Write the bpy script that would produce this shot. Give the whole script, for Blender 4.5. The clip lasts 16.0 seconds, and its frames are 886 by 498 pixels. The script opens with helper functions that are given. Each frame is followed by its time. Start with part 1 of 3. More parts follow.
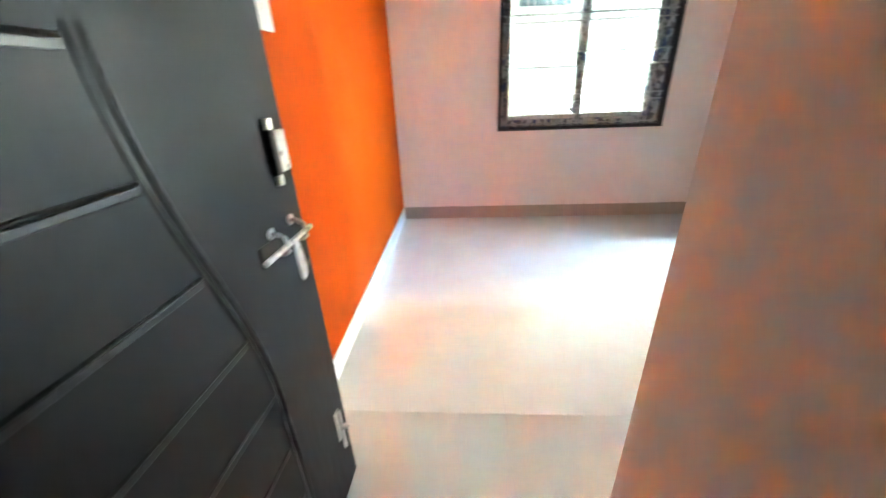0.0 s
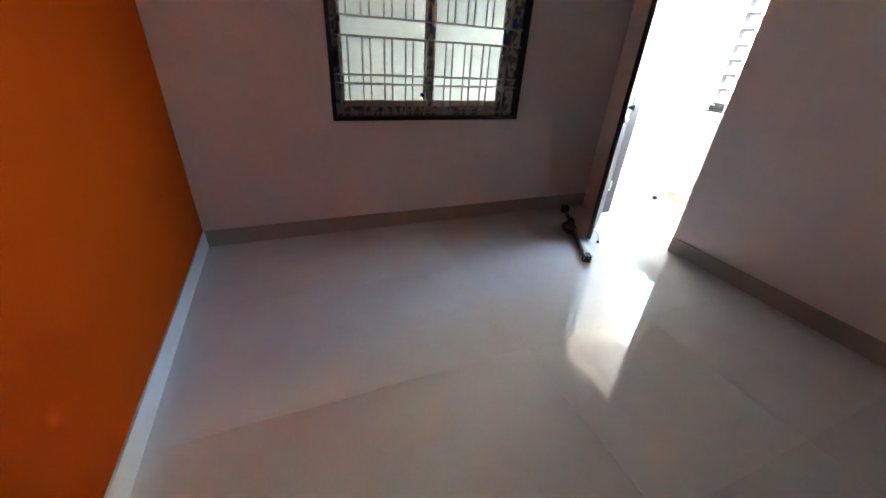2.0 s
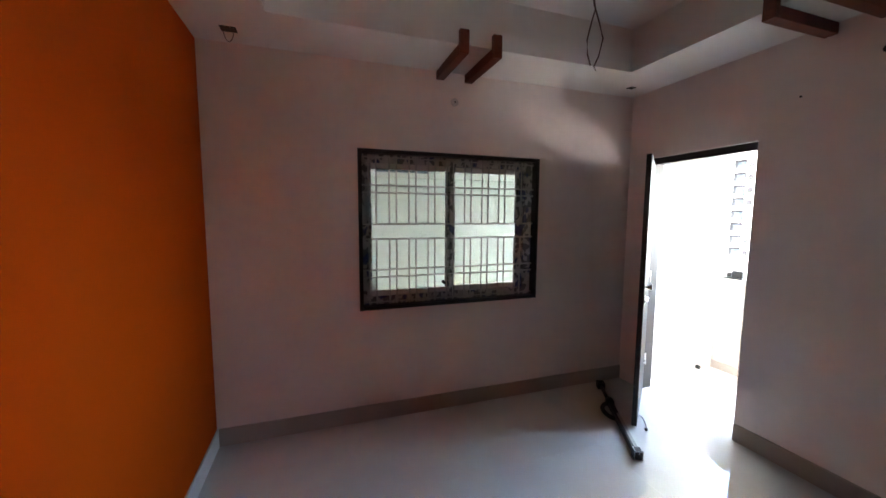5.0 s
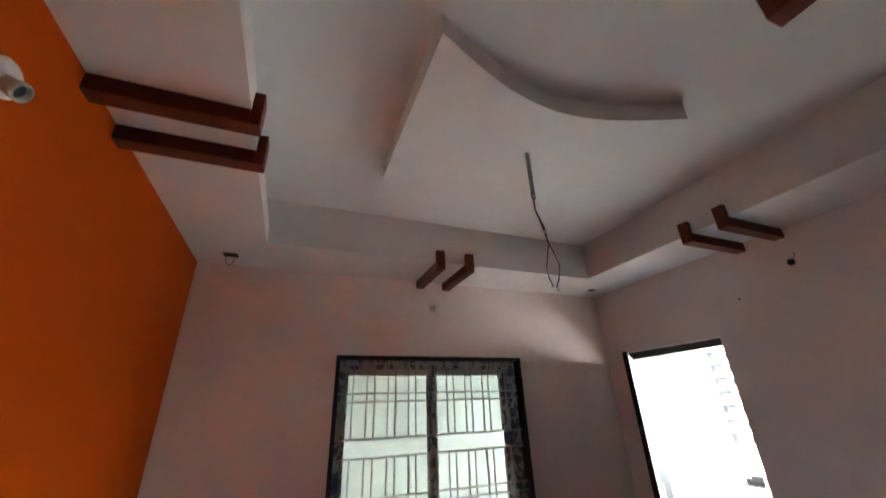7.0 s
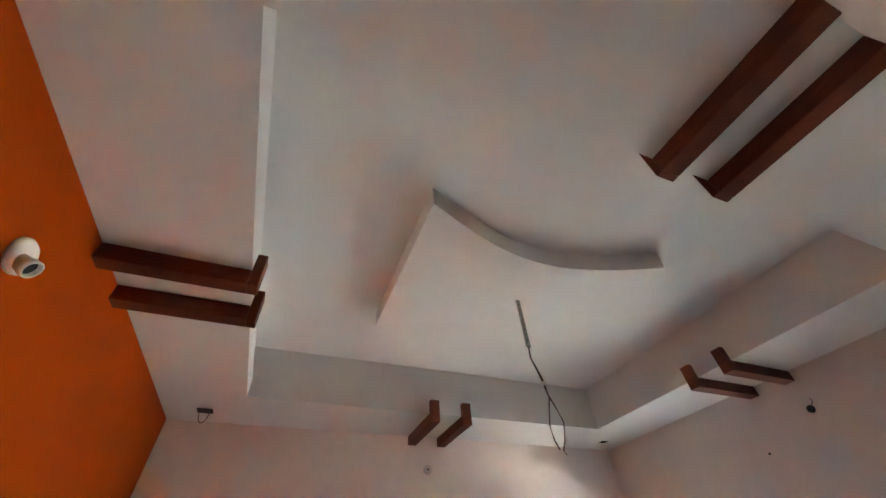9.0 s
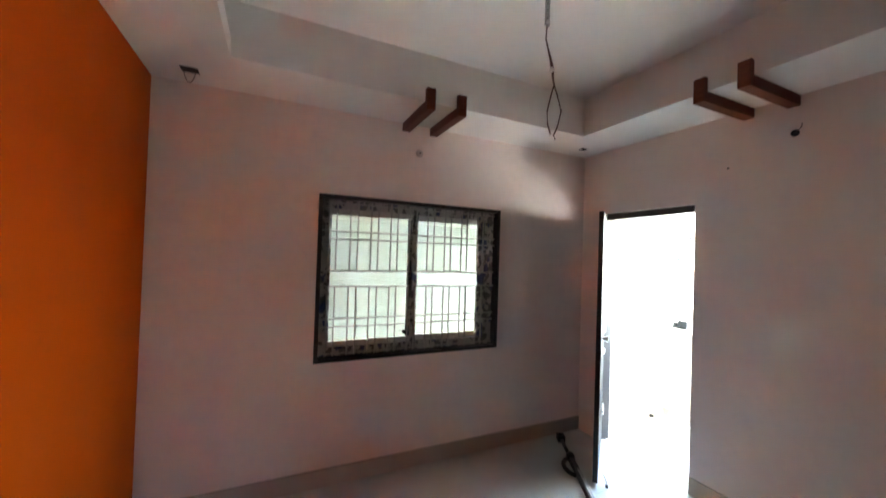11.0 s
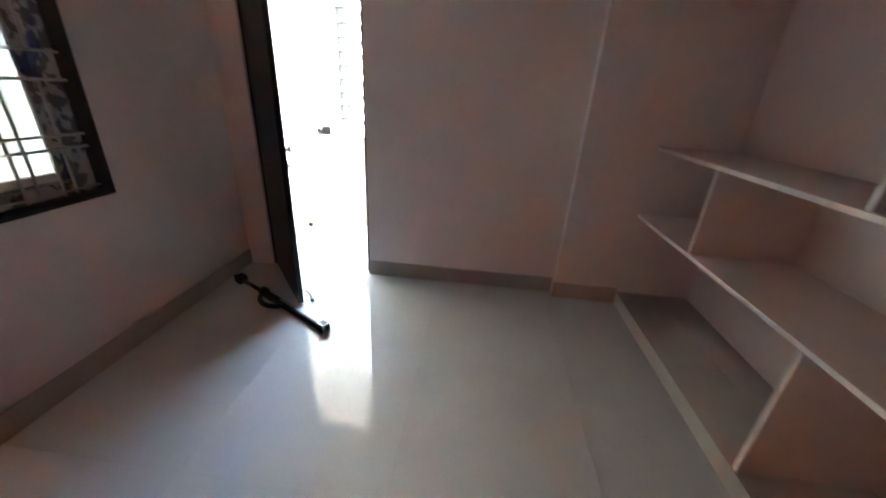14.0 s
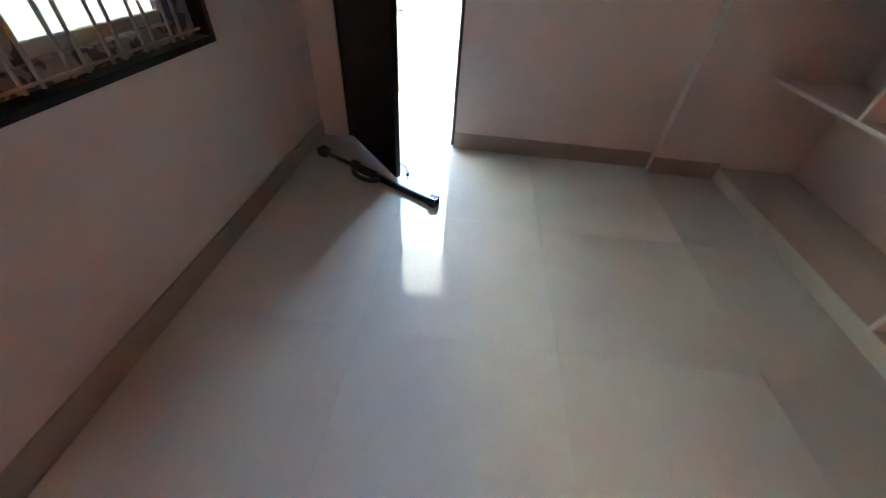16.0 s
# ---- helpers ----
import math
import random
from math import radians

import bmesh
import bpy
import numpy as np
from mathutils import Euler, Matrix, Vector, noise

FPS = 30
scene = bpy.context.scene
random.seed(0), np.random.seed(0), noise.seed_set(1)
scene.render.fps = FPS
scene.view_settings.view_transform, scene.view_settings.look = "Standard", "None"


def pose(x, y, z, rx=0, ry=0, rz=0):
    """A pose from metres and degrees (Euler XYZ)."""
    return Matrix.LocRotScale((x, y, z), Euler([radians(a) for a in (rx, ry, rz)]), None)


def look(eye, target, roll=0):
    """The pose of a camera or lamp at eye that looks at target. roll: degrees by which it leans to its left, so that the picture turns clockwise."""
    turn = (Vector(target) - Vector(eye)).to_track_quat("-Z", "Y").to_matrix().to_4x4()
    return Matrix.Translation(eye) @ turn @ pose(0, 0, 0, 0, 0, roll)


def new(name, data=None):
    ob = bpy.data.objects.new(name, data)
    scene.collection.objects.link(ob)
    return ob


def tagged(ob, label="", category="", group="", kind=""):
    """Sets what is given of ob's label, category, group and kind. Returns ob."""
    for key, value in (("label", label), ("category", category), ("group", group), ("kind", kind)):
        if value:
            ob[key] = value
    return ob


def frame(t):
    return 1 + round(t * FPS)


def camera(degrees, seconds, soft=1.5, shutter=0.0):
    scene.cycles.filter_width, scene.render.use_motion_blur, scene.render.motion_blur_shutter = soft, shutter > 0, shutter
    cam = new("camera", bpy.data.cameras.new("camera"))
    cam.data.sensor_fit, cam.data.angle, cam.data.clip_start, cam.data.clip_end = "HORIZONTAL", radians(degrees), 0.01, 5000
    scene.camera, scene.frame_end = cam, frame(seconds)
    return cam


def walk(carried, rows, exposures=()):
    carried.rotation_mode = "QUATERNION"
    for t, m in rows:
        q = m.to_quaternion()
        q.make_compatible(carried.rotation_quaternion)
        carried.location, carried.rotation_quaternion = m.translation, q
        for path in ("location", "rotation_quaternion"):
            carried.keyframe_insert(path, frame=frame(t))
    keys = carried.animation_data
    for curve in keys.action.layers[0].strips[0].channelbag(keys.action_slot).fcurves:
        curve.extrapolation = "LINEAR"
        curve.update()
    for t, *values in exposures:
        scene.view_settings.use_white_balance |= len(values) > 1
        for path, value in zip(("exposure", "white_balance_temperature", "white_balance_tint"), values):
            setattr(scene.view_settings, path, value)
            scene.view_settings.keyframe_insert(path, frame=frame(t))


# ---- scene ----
cam = camera(101.4, 16.0, shutter=0.4)
PATH = [
    (0, (0.66, -0.33, 1.345), (0.528, 1.474, 0.494), -2.5),
    (0.2, (0.617, -0.219, 1.377), (0.715, 1.562, 0.472), -1.8),
    (0.5, (0.598, -0.09, 1.369), (0.901, 1.636, 0.403), -0.8),
    (0.6, (0.588, -0.038, 1.365), (0.931, 1.67, 0.383), -0.1),
    (1, (0.595, 0.155, 1.372), (0.993, 1.859, 0.402), -2.5),
    (1.5, (0.677, 0.335, 1.345), (1.206, 1.947, 0.287), 3.0),
    (2, (0.661, 0.537, 1.356), (1.363, 2.141, 0.39), 3.7),
    (2.5, (0.707, 0.586, 1.364), (1.351, 2.194, 0.365), 4.9),
    (3, (0.73, 0.571, 1.38), (1.342, 2.233, 0.453), 4.6),
    (3.5, (0.721, 0.566, 1.423), (1.36, 2.325, 0.719), 3.1),
    (4, (0.711, 0.599, 1.509), (1.364, 2.442, 1.093), 0.8),
    (4.2, (0.701, 0.603, 1.528), (1.349, 2.462, 1.176), 0.6),
    (6.3, (0.7, 0.595, 1.637), (1.38, 2.444, 1.981), -0.8),
    (6.5, (0.68, 0.603, 1.628), (1.399, 2.4, 2.134), -0.5),
    (7, (0.679, 0.571, 1.697), (1.378, 2.267, 2.494), -2.1),
    (7.5, (0.681, 0.556, 1.708), (1.339, 2.127, 2.757), -2.3),
    (8, (0.682, 0.537, 1.724), (1.301, 1.933, 3.015), -3.7),
    (8.2, (0.67, 0.523, 1.743), (1.263, 1.809, 3.155), -4.3),
    (10.3, (0.691, 0.548, 1.769), (1.388, 2.14, 2.759), -2.0),
    (10.5, (0.673, 0.601, 1.719), (1.435, 2.311, 2.422), -0.7),
    (11, (0.695, 0.639, 1.655), (1.537, 2.453, 1.685), 1.9),
    (11.5, (0.663, 0.697, 1.599), (1.502, 2.51, 1.506), 1.8),
    (12, (0.717, 0.78, 1.571), (1.769, 2.464, 1.328), 1.5),
    (12.5, (0.876, 0.923, 1.518), (2.178, 2.41, 1.211), 1.5),
    (13, (0.95, 1.088, 1.481), (2.439, 2.31, 0.944), 1.5),
    (13.5, (0.896, 1.335, 1.466), (2.682, 1.940, 0.789), 0.2),
    (14, (0.802, 1.425, 1.447), (2.628, 1.578, 0.645), 3.3),
    (14.1, (0.753, 1.462, 1.44), (2.549, 1.545, 0.565), 2.6),
    (14.5, (0.687, 1.585, 1.434), (2.317, 1.644, 0.276), 2.4),
    (15, (0.634, 1.848, 1.361), (2.137, 1.703, 0.05), 4.2),
    (15.5, (0.624, 2.004, 1.348), (2.133, 1.969, 0.036), 5.8),
    (16, (0.764, 2.128, 1.310), (2.254, 2.207, -0.022), 4.5),
]
# seconds, stops, white point in kelvin, tint
EXPO = [
    (0.0, 7.05, 6460, -3), (0.5, 6.48, 6560, -7), (1.0, 5.62, 6660, -2), (1.5, 4.82, 6810, 9), (2.0, 4.56, 6860, 11),
    (4.0, 4.34, 6860, 11), (6.5, 4.64, 6860, 10), (8.0, 4.99, 6960, 2), (10.3, 5.49, 6910, 3), (11.0, 5.09, 6910, 4),
    (12.0, 4.56, 6860, 5), (14.0, 4.76, 6760, 6), (16.0, 4.88, 6720, 1),
]
walk(cam, [(t, look(eye, target, roll)) for t, eye, target, roll in PATH], EXPO)

# ---- world and light ----
world = bpy.data.worlds.new("sky")
scene.world = world
world.use_nodes = True
wn, wl = world.node_tree.nodes, world.node_tree.links
sky = wn.new("ShaderNodeTexSky")
sky.sky_type, sky.sun_disc = "NISHITA", False
SUN_EL, SUN_AZ = radians(52), radians(238)
sky.sun_elevation, sky.sun_rotation = SUN_EL, SUN_AZ
sky.dust_density, sky.air_density = 1.6, 1.0
wl.new(sky.outputs[0], wn["Background"].inputs[0])
wn["Background"].inputs[1].default_value = 0.5
sun_data = bpy.data.lights.new("sun", "SUN")
sun_data.energy, sun_data.angle, sun_data.color = 4.5, radians(0.5), (1.0, 0.95, 0.87)
sun_ob = new("sun", sun_data)
sun_dir = Vector((math.sin(SUN_AZ) * math.cos(SUN_EL), math.cos(SUN_AZ) * math.cos(SUN_EL), math.sin(SUN_EL)))
sun_ob.matrix_world = look((12, -3, 12), Vector((12, -3, 12)) - sun_dir)


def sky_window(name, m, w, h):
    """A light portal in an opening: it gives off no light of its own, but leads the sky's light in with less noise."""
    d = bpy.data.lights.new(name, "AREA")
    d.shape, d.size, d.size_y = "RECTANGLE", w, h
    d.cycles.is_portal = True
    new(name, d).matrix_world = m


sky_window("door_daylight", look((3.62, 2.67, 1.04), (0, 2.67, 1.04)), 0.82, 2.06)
sky_window("window_daylight", look((1.7175, 3.47, 1.46), (1.7175, 0, 1.46)), 1.5, 1.18)

# ---- materials ----
class Mat:
    """A node material with short calls for its nodes."""

    def __init__(self, name, rough=0.5, metal=0.0):
        self.m = bpy.data.materials.new(name)
        self.m.use_nodes = True
        self.t = self.m.node_tree
        self.b = self.t.nodes["Principled BSDF"]
        self.b.inputs["Roughness"].default_value = rough
        self.b.inputs["Metallic"].default_value = metal
        self.co = self.t.nodes.new("ShaderNodeTexCoord")

    def put(self, a, b):
        self.t.links.new(a, b)

    def noise(self, scale, detail=4, rough=0.55, stretch=(1, 1, 1)):
        mp = self.t.nodes.new("ShaderNodeMapping")
        mp.inputs["Scale"].default_value = stretch
        n = self.t.nodes.new("ShaderNodeTexNoise")
        n.inputs["Scale"].default_value, n.inputs["Detail"].default_value, n.inputs["Roughness"].default_value = scale, detail, rough
        geo = self.t.nodes.new("ShaderNodeNewGeometry")
        self.put(geo.outputs["Position"], mp.inputs[0])
        self.put(mp.outputs[0], n.inputs["Vector"])
        return n.outputs["Fac"]

    def ramp(self, fac, stops):
        r = self.t.nodes.new("ShaderNodeValToRGB")
        e = r.color_ramp.elements
        while len(e) < len(stops):
            e.new(0.5)
        for el, (p, c) in zip(e, stops):
            el.position = p
            el.color = (*c, 1) if len(c) == 3 else c
        self.put(fac, r.inputs[0])
        return r.outputs[0]

    def mix(self, fac, a, b, mode="MIX"):
        n = self.t.nodes.new("ShaderNodeMix")
        n.data_type, n.blend_type = "RGBA", mode
        for sock, v in ((n.inputs[0], fac), (n.inputs[6], a), (n.inputs[7], b)):
            if hasattr(v, "is_output"):
                self.put(v, sock)
            else:
                sock.default_value = v if not isinstance(v, tuple) else ((*v, 1) if len(v) == 3 else v)
        return n.outputs[2]

    def rough(self, fac, lo, hi):
        n = self.t.nodes.new("ShaderNodeMapRange")
        n.inputs[3].default_value, n.inputs[4].default_value = lo, hi
        self.put(fac, n.inputs[0])
        self.put(n.outputs[0], self.b.inputs["Roughness"])

    def bump(self, fac, strength, dist=0.002):
        n = self.t.nodes.new("ShaderNodeBump")
        n.inputs["Strength"].default_value, n.inputs["Distance"].default_value = strength, dist
        self.put(fac, n.inputs["Height"])
        self.put(n.outputs[0], self.b.inputs["Normal"])

    def color(self, c):
        if isinstance(c, tuple):
            self.b.inputs["Base Color"].default_value = (*c, 1)
        else:
            self.put(c, self.b.inputs["Base Color"])
        return self


def scaled(c, k):
    return tuple(min(1.0, v * k) for v in c)


def paint(name, c, rough=0.55, var=0.05, bump=0.12, spec=0.35):
    """Roller-applied wall paint: faint patches, fine stipple."""
    m = Mat(name, rough)
    base = m.ramp(m.noise(1.3, 3), [(0.3, scaled(c, 1 - var)), (0.7, scaled(c, 1 + var))])
    base = m.mix(m.ramp(m.noise(14, 5), [(0.45, (0, 0, 0)), (0.8, (0.5, 0.5, 0.5))]), base, scaled(c, 1 - 1.6 * var))
    m.color(base)
    m.rough(m.noise(5, 3), rough - 0.08, rough + 0.1)
    m.bump(m.noise(160, 5), bump, 0.001)
    m.b.inputs["Specular IOR Level"].default_value = spec
    return m.m


def wood(name, dark, light, rough=0.4, along=(1, 1, 1), spec=0.4):
    m = Mat(name, rough)
    g = m.noise(22, 6, 0.65, along)
    m.color(m.mix(m.noise(2.2, 3), m.ramp(g, [(0.3, dark), (0.72, light)]), scaled(dark, 0.8)))
    m.rough(g, rough - 0.08, rough + 0.15)
    m.bump(g, 0.25, 0.0012)
    m.b.inputs["Specular IOR Level"].default_value = spec
    return m.m


def metal(name, c, rough=0.3):
    m = Mat(name, rough, 1.0)
    m.color(m.ramp(m.noise(60, 4), [(0.3, scaled(c, 0.75)), (0.7, c)]))
    m.rough(m.noise(35, 4), rough - 0.1, rough + 0.15)
    return m.m


M_WALL = paint("wall paint off-white pink", (0.85, 0.74, 0.69))
M_ORANGE = paint("wall paint orange", (0.46, 0.056, 0.0009), 0.65, 0.03, spec=0.05)
M_CEIL = paint("ceiling paint white", (0.79, 0.755, 0.725), 0.6, 0.03)
M_SHELF = paint("shelf paint cream", (0.84, 0.69, 0.62), 0.5, 0.05)
M_EDGE = paint("shelf edge white", (0.88, 0.84, 0.79), 0.5, 0.04)
M_OUT = paint("outdoor paint cream", (0.60, 0.555, 0.465), 0.7, 0.04)
M_LANE = paint("pale green-white lane wall", (0.72, 0.76, 0.73), 0.7, 0.04)
M_LANEC = paint("pale cream lane wall", (0.74, 0.76, 0.71), 0.7, 0.04)
M_OUTW = paint("outdoor paint white", (0.74, 0.75, 0.71), 0.7, 0.04)


def tile_material(name, c, rough, spec=0.4):
    """Polished vitrified tile: soft clouding, salt-and-pepper grain, a slightly different tone per tile."""
    m = Mat(name, rough)
    info = m.t.nodes.new("ShaderNodeObjectInfo")
    base = m.ramp(m.noise(3.2, 6, 0.6), [(0.3, scaled(c, 0.93)), (0.7, scaled(c, 1.05))])
    base = m.mix(m.ramp(m.noise(90, 3), [(0.55, (0, 0, 0)), (0.72, (0.35, 0.35, 0.35))]), base, scaled(c, 0.8))
    base = m.mix(m.ramp(info.outputs["Random"], [(0.0, (0, 0, 0)), (1.0, (0.3, 0.3, 0.3))]), base, scaled(c, 0.98))
    m.color(base)
    smear = m.noise(1.7, 5, 0.6)
    m.rough(smear, rough * 0.8, rough * 1.4)
    m.b.inputs["Specular IOR Level"].default_value = spec
    return m.m


M_TILE = tile_material("polished cream tile", (0.67, 0.675, 0.64), 0.012, 0.66)
M_SKIRT = tile_material("skirting tile", (0.45, 0.38, 0.315), 0.5, 0.25)
M_RISER = tile_material("stone riser", (0.60, 0.58, 0.50), 0.35)
M_SKIRTW = tile_material("white skirting tile", (0.74, 0.75, 0.74), 0.5)
M_NICHE = tile_material("niche floor tile", (0.66, 0.57, 0.50), 0.45)
M_BALC = tile_material("balcony tile", (0.74, 0.70, 0.62), 0.35)
M_GROUT = paint("tile joint", (0.63, 0.61, 0.575), 0.8, 0.1)
M_BEAM = wood("red-brown stained wood", (0.13, 0.022, 0.007), (0.27, 0.062, 0.020), 0.45, (1, 1, 3), 0.25)
M_DOOR = wood("dark brown moulded door", (0.008, 0.006, 0.0055), (0.018, 0.013, 0.012), 0.40, (3, 3, 0.5), 0.22)
M_EDGEBAND = wood("pale raw timber", (0.42, 0.36, 0.29), (0.60, 0.54, 0.46), 0.6, (3, 3, 0.5))
M_DOORG = wood("door groove", (0.008, 0.006, 0.005), (0.016, 0.012, 0.010), 0.3, (3, 3, 0.5))
M_FRAME = wood("dark stained frame", (0.020, 0.015, 0.014), (0.045, 0.034, 0.030), 0.45, (3, 3, 0.5))
M_STEEL = metal("brushed steel", (0.72, 0.71, 0.69), 0.28)
M_BLACK = wood("black enamelled iron", (0.010, 0.009, 0.009), (0.03, 0.026, 0.024), 0.4)
M_GRILL = paint("grill grey-white enamel", (0.46, 0.46, 0.44), 0.4, 0.08)
M_GREY = paint("aged grey plastic", (0.62, 0.555, 0.525), 0.5, 0.05)
M_PLASTIC = paint("white plastic", (0.78, 0.77, 0.73), 0.35, 0.03, 0.02)
M_DARK = paint("near-black for hole shade and small dark parts", (0.02, 0.018, 0.016), 0.8, 0.1)
M_WIRE = paint("wire sleeve", (0.10, 0.05, 0.04), 0.5, 0.1)
M_GALV = metal("galvanised strip", (0.45, 0.44, 0.42), 0.45)
M_GRANITE = paint("dark granite", (0.030, 0.026, 0.025), 0.3, 0.25, 0.05)


def film_material():
    """White uPVC under a milky protective film with dark blue and grey printed blots."""
    m = Mat("film-covered frame", 0.35)
    base = m.ramp(m.noise(9, 4), [(0.3, (0.34, 0.33, 0.32)), (0.7, (0.55, 0.54, 0.52))])
    grey = m.ramp(m.noise(26, 2, 0.4, (1, 1, 0.8)), [(0.52, (0, 0, 0)), (0.56, (0.8, 0.8, 0.8))])
    base = m.mix(grey, base, (0.07, 0.065, 0.07))
    blue = m.ramp(m.noise(11, 1, 0.3, (1.2, 1, 0.7)), [(0.60, (0, 0, 0)), (0.63, (0.85, 0.85, 0.85))])
    m.color(m.mix(blue, base, (0.03, 0.05, 0.16)))
    m.bump(m.noise(45, 4), 0.3, 0.002)
    return m.m


M_FILM = film_material()
M_UPVC = paint("white uPVC", (0.62, 0.61, 0.58), 0.35, 0.04, 0.03)
glass = Mat("window glass", 0.0)
glass.b.inputs["Transmission Weight"].default_value = 1.0
glass.b.inputs["IOR"].default_value = 1.45
glass.color((0.90, 0.97, 0.92))
M_GLASS = glass.m
# near-black for distant windows; it also paints the shade behind the tower's balconies
far = Mat("far glazing and recess shade", 0.9)
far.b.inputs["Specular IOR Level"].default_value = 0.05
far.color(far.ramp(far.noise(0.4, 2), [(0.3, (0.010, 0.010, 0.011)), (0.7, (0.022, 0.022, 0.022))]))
M_FARDARK = far.m
lit = Mat("far glazing and recess shade, paler", 0.9)
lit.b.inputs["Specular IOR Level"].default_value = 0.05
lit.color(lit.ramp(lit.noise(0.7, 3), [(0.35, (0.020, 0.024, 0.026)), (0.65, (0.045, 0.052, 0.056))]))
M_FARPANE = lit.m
M_TINT = paint("blue-grey shutter", (0.16, 0.21, 0.25), 0.4, 0.06)
M_GROUND = paint("pale dusty ground", (0.52, 0.49, 0.44), 0.9, 0.15)


# ---- mesh helpers ----
def box(bm, x0, x1, y0, y1, z0, z1, bevel=0.0):
    """Adds a box, its edges rounded by bevel."""
    made = bmesh.ops.create_cube(bm, size=1.0)["verts"]
    for v in made:
        v.co = Vector(((x0 + x1) / 2 + v.co.x * (x1 - x0), (y0 + y1) / 2 + v.co.y * (y1 - y0), (z0 + z1) / 2 + v.co.z * (z1 - z0)))
    if bevel:
        edges = list({e for v in made for e in v.link_edges})
        bmesh.ops.bevel(bm, geom=edges, offset=bevel, segments=2, profile=0.5, affect="EDGES")
    return bm


def rod(bm, a, b, r, sides=10, r2=None):
    """Adds a capped round bar from a to b."""
    a, b = Vector(a), Vector(b)
    d = b - a
    m = Matrix.Translation((a + b) / 2) @ d.to_track_quat("Z", "Y").to_matrix().to_4x4()
    bmesh.ops.create_cone(bm, cap_ends=True, segments=sides, radius1=r, radius2=r if r2 is None else r2, depth=d.length, matrix=m)
    return bm


def lathe(bm, profile, m, sides=24):
    """Turns a profile of (radius, height) about the z axis of m."""
    rings = []
    for r, h in profile:
        rings.append([bm.verts.new(m @ Vector((r * math.cos(2 * math.pi * i / sides), r * math.sin(2 * math.pi * i / sides), h))) for i in range(sides)])
    for p, q in zip(rings, rings[1:]):
        for i in range(sides):
            bm.faces.new((p[i], p[(i + 1) % sides], q[(i + 1) % sides], q[i]))
    bm.faces.new(rings[0][::-1])
    bm.faces.new(rings[-1])
    return bm


def tube(bm, pts, r, sides=6):
    """A bent round tube through the points."""
    pts = [Vector(p) for p in pts]
    rings = []
    for i, p in enumerate(pts):
        d = (pts[min(i + 1, len(pts) - 1)] - pts[max(i - 1, 0)]).normalized()
        q = d.to_track_quat("Z", "Y").to_matrix()
        rings.append([bm.verts.new(p + q @ Vector((r * math.cos(2 * math.pi * k / sides), r * math.sin(2 * math.pi * k / sides), 0))) for k in range(sides)])
    for a, b in zip(rings, rings[1:]):
        for k in range(sides):
            bm.faces.new((a[k], a[(k + 1) % sides], b[(k + 1) % sides], b[k]))
    bm.faces.new(rings[0][::-1])
    bm.faces.new(rings[-1])
    return bm


def prism(bm, outline, z0, z1):
    """A flat plate with the given outline."""
    lo = [bm.verts.new((x, y, z0)) for x, y in outline]
    hi = [bm.verts.new((x, y, z1)) for x, y in outline]
    n = len(outline)
    for i in range(n):
        bm.faces.new((lo[i], lo[(i + 1) % n], hi[(i + 1) % n], hi[i]))
    bm.faces.new(lo[::-1])
    bm.faces.new(hi)
    return bm


def part(name, bm, material, parent=None, label="", smooth=False):
    """Links a bmesh as one mesh object, under a thing or a part."""
    me = bpy.data.meshes.new(name)
    bmesh.ops.recalc_face_normals(bm, faces=bm.faces)
    bm.to_mesh(me)
    bm.free()
    me.materials.append(material)
    if smooth:
        for p in me.polygons:
            p.use_smooth = True
    ob = new(name, me)
    ob.parent = parent
    if label:
        ob["label"] = label
    return ob


def thing(name, m, label, category, group="", kind=""):
    """An Empty at the base of a thing, which carries its parts."""
    ob = new(name)
    ob.empty_display_size = 0.1
    ob.matrix_basis = m
    return tagged(ob, label, category, group, kind)


def bm_box(*a, **k):
    return box(bmesh.new(), *a, **k)


# ---- structure ----
WEST, EAST, NORTH, SOUTH = 0.0, 3.445, 3.3, 0.285
ALCOVE, BACK, JOG = 3.37, -0.23, 0.75
SOFFIT, LIP, TOP = 2.654, 2.755, 2.99
WX0, WX1, WZ0, WZ1 = 0.964, 2.471, 0.865, 2.055
DY0, DY1, DZ = 2.25, 3.10, 2.08
OUTER, SKIRT = 3.63, 0.125
PW0, PW1, PLINTH = 1.032, 1.177, 0.095


def structure(name, bm, material, label, category):
    return tagged(part(name, bm, material), label, category, kind="structure")


structure("wall_west_return", bm_box(-0.16, WEST, -0.45, 0.83, -0.12, 3.1), M_WALL, "off-white painted stretch of wall behind the entrance door", "wall")
structure("wall_west", bm_box(-0.16, WEST, 0.83, 3.5, -0.12, 3.1), M_ORANGE, "bright orange painted plaster wall, plain and smooth", "wall")
bm = bmesh.new()
box(bm, 0, WX0, NORTH, 3.5, -0.12, 3.1)
box(bm, WX1, 3.6, NORTH, 3.5, -0.12, 3.1)
box(bm, WX0, WX1, NORTH, 3.5, -0.12, WZ0)
box(bm, WX0, WX1, NORTH, 3.5, WZ1, 3.1)
structure("wall_north", bm, M_WALL, "off-white painted plaster wall with a window opening", "wall")
bm = bmesh.new()
box(bm, EAST, OUTER, JOG, DY0, -0.12, 3.1)
box(bm, EAST, OUTER, DY0, DY1, DZ, 3.1)
box(bm, EAST, OUTER, DY1, NORTH, -0.12, 3.1)
structure("wall_east", bm, M_WALL, "off-white painted plaster wall with a balcony doorway", "wall")
structure("wall_east_pier", bm_box(ALCOVE, 3.6, -0.38, JOG, -0.12, 3.1, 0.004), M_WALL, "pale pink painted pier standing proud beside the shelves", "wall")
